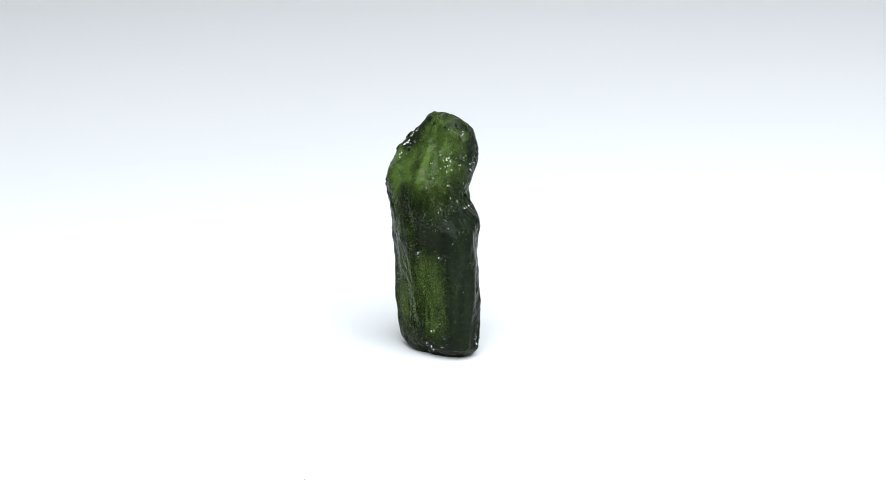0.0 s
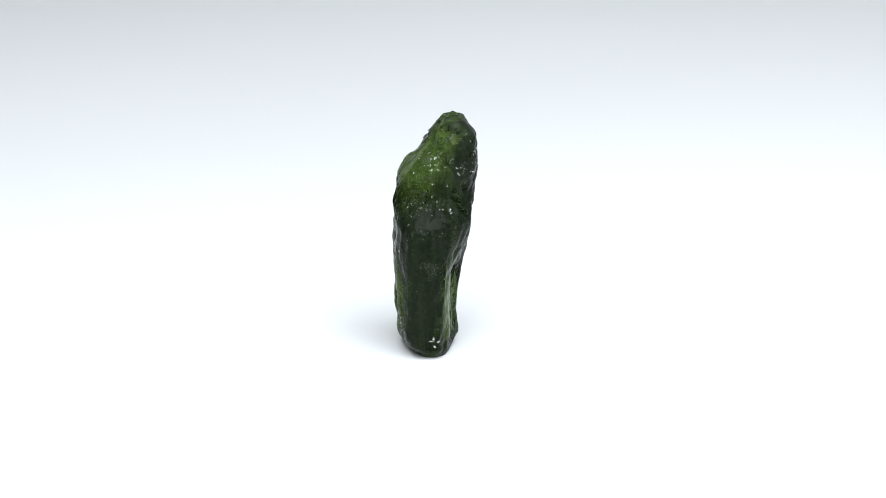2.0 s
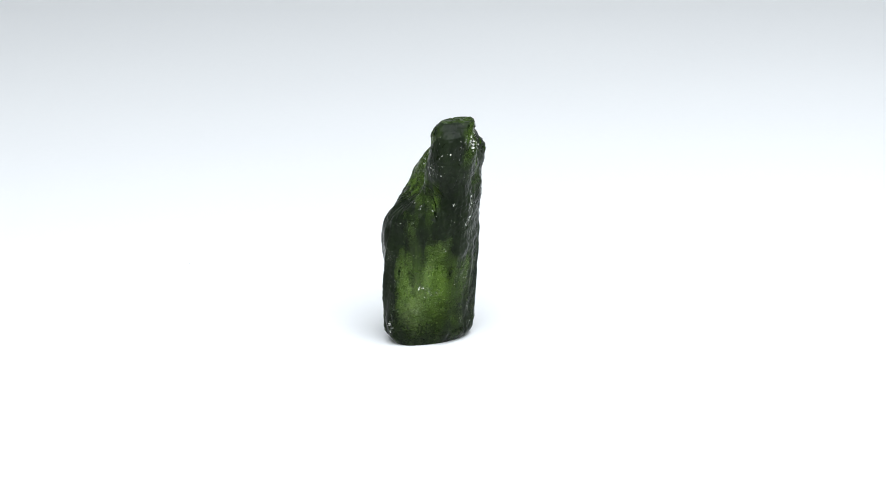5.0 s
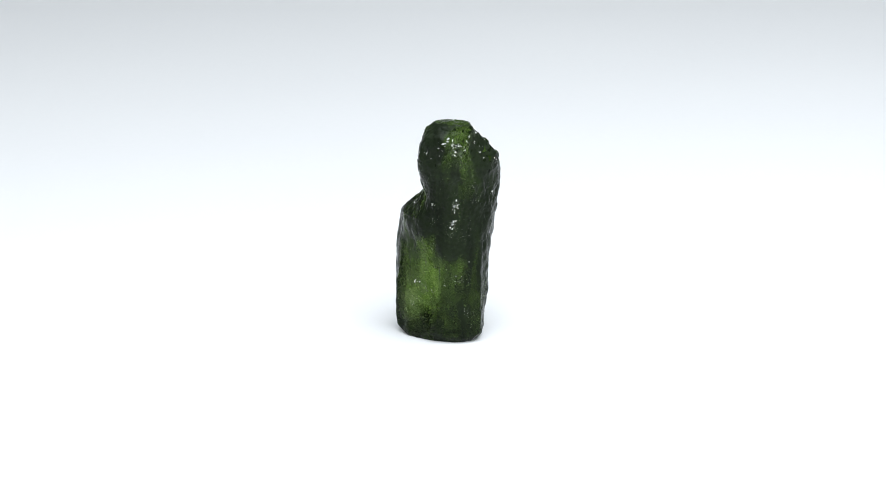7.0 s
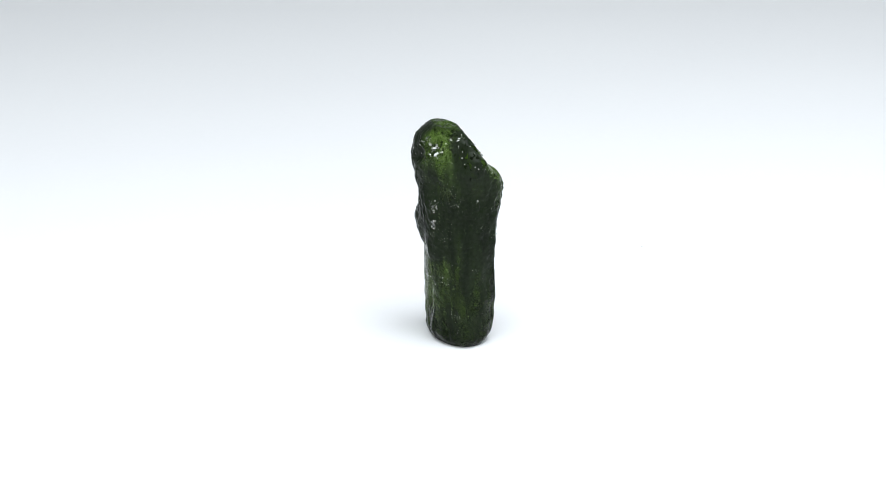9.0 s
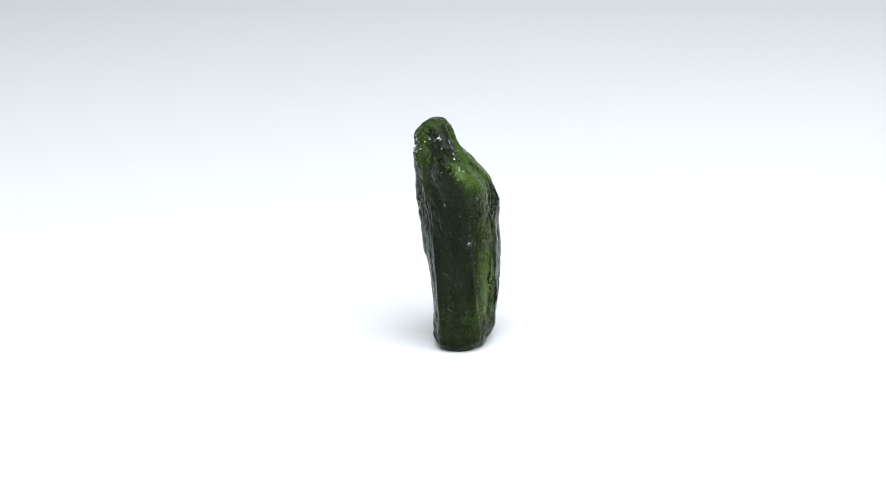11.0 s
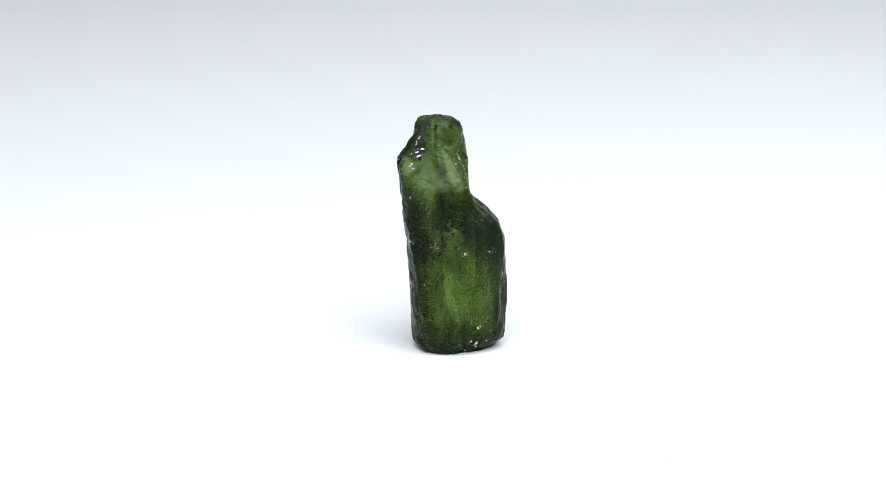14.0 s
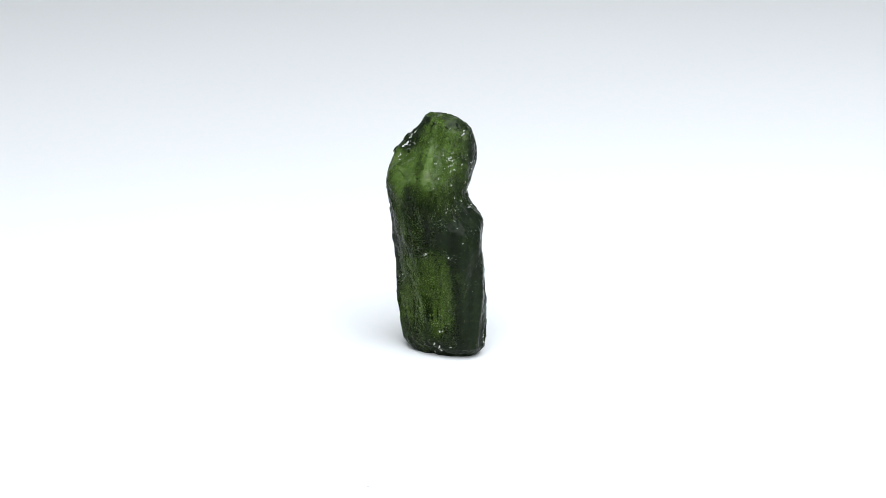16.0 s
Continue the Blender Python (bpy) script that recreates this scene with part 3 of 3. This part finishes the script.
def cleavage_mesh(seed):
    """A narrow flat face with ragged ends and a sunk rim, one unit long."""
    rng = random.Random(60 + seed)
    edge = [(-0.5, rng.uniform(-0.1, 0.1)), (-0.2, -rng.uniform(0.10, 0.2)), (0.25, -rng.uniform(0.08, 0.2)),
            (0.5, rng.uniform(-0.1, 0.1)), (0.2, rng.uniform(0.08, 0.2)), (-0.3, rng.uniform(0.10, 0.2))]
    verts = [(1.15 * x, 1.3 * y, -0.2) for x, y in edge] + [(x, y, 0.0) for x, y in edge]
    faces = [(k, (k + 1) % 6, 6 + (k + 1) % 6, 6 + k) for k in range(6)] + [tuple(range(6, 12)), tuple(range(5, -1, -1))]
    return mesh_of("cleavage_face", verts, faces, CLEAVAGE, smooth=False)


CLEAVAGES = [cleavage_mesh(k) for k in range(4)]


def cleavage(angle, height, facing, size, count):
    """Parallel steps of clean cleavage at one place, facing outward and up: degrees and millimetres."""
    rng = random.Random(int(angle * 7 + height * 31))
    for k in range(count):
        a = math.radians(angle + rng.uniform(-5, 5))
        p, out = on_stone(a, min(height + (k - (count - 1) / 2 + rng.uniform(-0.4, 0.4)) * size * 0.36, 29.3))
        head, lift = math.radians(facing + rng.uniform(-4, 4)), math.radians(43 + rng.uniform(-4, 4))
        n = Vector((math.cos(head) * math.cos(lift), math.sin(head) * math.cos(lift), math.sin(lift)))
        level, slant = Vector((-math.sin(head), math.cos(head), 0)), rng.uniform(-0.1, 0.9)
        side = level * math.cos(slant) + n.cross(level) * math.sin(slant)
        frame_of = Matrix((side, n.cross(side), n)).transposed().to_4x4()
        ob = new("cleavage_face", CLEAVAGES[k % 4])
        ob.parent = body
        ob.matrix_local = Matrix.Translation(p + out * size * 0.05 * MM) @ frame_of @ Matrix.Scale(size * rng.uniform(0.5, 1.15) * MM, 4)
        ob["label"] = "bright glassy cleavage face"


cleavage(66, 27.4, 63, 0.9, 3)
cleavage(73, 27.3, 107, 1.0, 4)
cleavage(175, 26.6, -155, 1.0, 3)
cleavage(-36, 28.5, 250, 0.7, 2)
cleavage(46, 28.2, 85, 0.7, 3)
cleavage(130, 28.4, 107, 0.7, 2)
cleavage(166, 26.7, -100, 0.8, 3)
cleavage(-56, 25.2, -105, 0.5, 3)
cleavage(-20, 19.0, -46, 0.6, 2)
cleavage(5, 18.9, -2, 0.6, 2)
cleavage(72, 19.6, 85, 0.45, 3)
cleavage(70, 17.2, 85, 0.40, 3)
cleavage(141, 28.6, 170, 0.7, 2)
cleavage(-112, 1.7, -90, 0.5, 2)
cleavage(-31, 3.0, -30, 0.5, 3)


def small_flakes(zones):
    """Small pale flakes and painted glints among the broken faces: zones of (angle, height, spread in degrees, spread
    in millimetres, count).
    """
    rng = random.Random(31)
    for angle, height, wide, tall, count in zones:
        for _ in range(count):
            flake(angle + rng.uniform(-wide, wide), min(height + rng.uniform(-tall, tall), 29.4), rng.uniform(0.16, 0.34))


small_flakes([(164, 26.5, 14, 1.4, 7), (-4, 25.8, 13, 2.2, 6), (30, 26.4, 15, 1.4, 5), (135, 26.3, 14, 1.4, 7), (-60, 25.2, 16, 0.9, 6)])


# where pale grains and painted sparkle gather: angle and height, two by two
GATHERED = [(-87, 14.3), (-123, 13.8), (-59, 17.2), (-6, 24.2), (-31, 25.6), (-39, 12.0), (-51, 12.9), (-84, 20.1),
            (-51, 25.3), (11, 7.9), (-1, 5.2), (-45, 12.7), (37, 7.3), (72, 19.7), (70, 17.0), (67, 15.9), (17, 7.2),
            (80, 9.4), (90, 9.0), (103, 4.6), (-32, 8.6), (-174, 21.9), (-165, 14.9), (166, 15.4), (159, 25.1),
            (-158, 15.2), (-93, 17.9), (176, 9.8), (-60, 19.5), (-75, 19.0), (-104, 18.6), (-68, 23.0)]


def specks(clusters=45, singles=240):
    """Tiny pale grains and painted sparkle on the skin, in clusters and singly, too small to tell apart."""
    rng = random.Random(5)
    spots = [(rng.uniform(-math.pi, math.pi), rng.uniform(0.6, 29.4)) for _ in range(singles)]
    for _ in range(clusters):
        a, z = rng.uniform(-math.pi, math.pi), rng.uniform(1.0, 29.0)
        wide, tall = rng.uniform(0.04, 0.10), rng.uniform(0.15, 0.7)
        spots += [(a + rng.gauss(0, wide), min(max(z + rng.gauss(0, tall), 0.4), 29.6)) for _ in range(rng.randint(5, 16))]
    for turn, z in GATHERED:
        spots += [(math.radians(turn) + rng.gauss(0, 0.075), min(max(z + rng.gauss(0, 0.38), 0.4), 29.6)) for _ in range(rng.randint(24, 46))]
    verts, faces = [], []
    for a, z in spots:
        p, out = on_stone(a, z)
        size = rng.choice((0.022, 0.03, 0.036, 0.044, 0.054)) * MM
        n = len(verts)
        side = (out.orthogonal().normalized() + out * rng.uniform(-0.4, 0.4)).normalized()
        other = out.cross(side)
        for d in (out * 0.5, -out * 0.5, side, -side, other, -other):
            verts.append(tuple(p + d * size * rng.uniform(0.5, 1.7)))
        for i in (2, 3):
            for j in (4, 5):
                faces += [(n, n + i, n + j), (n + 1, n + i, n + j)]
    ob = new("grains_and_sparkle", mesh_of("grains_and_sparkle", verts, faces, GRAIN, smooth=False))
    ob.parent = stone
    ob["label"] = "tiny pale mineral grains and painted sparkle on the skin"
    ob["kind"] = "stuff"


specks()


# ---- a speck of dust that rides on the turning sheet ----
def dust_speck():
    rng = random.Random(3)
    bm = bmesh.new()
    bmesh.ops.create_icosphere(bm, subdivisions=2, radius=0.065 * MM)
    for v in bm.verts:
        v.co *= rng.uniform(0.7, 1.2)
        v.co.x *= 1.5
        v.co.z = v.co.z * 0.7 + 0.05 * MM
    me = bpy.data.meshes.new("dust_speck")
    bm.to_mesh(me)
    bm.free()
    me.materials.append(DUST)
    return tagged(new("dust_speck", me), "tiny grey speck of dust lying on white paper", "dust")


speck = dust_speck()


def motions():
    rows = [(k / 4, pose(0, 0, 0, 0, 0, -360.0 * k / 4 / TURN)) for k in range(65)]
    walk(stone, rows)
    ride = [(t, m @ pose(-15.9 * MM, -43.9 * MM, GROUND * MM)) for t, m in rows]
    walk(speck, ride)


motions()
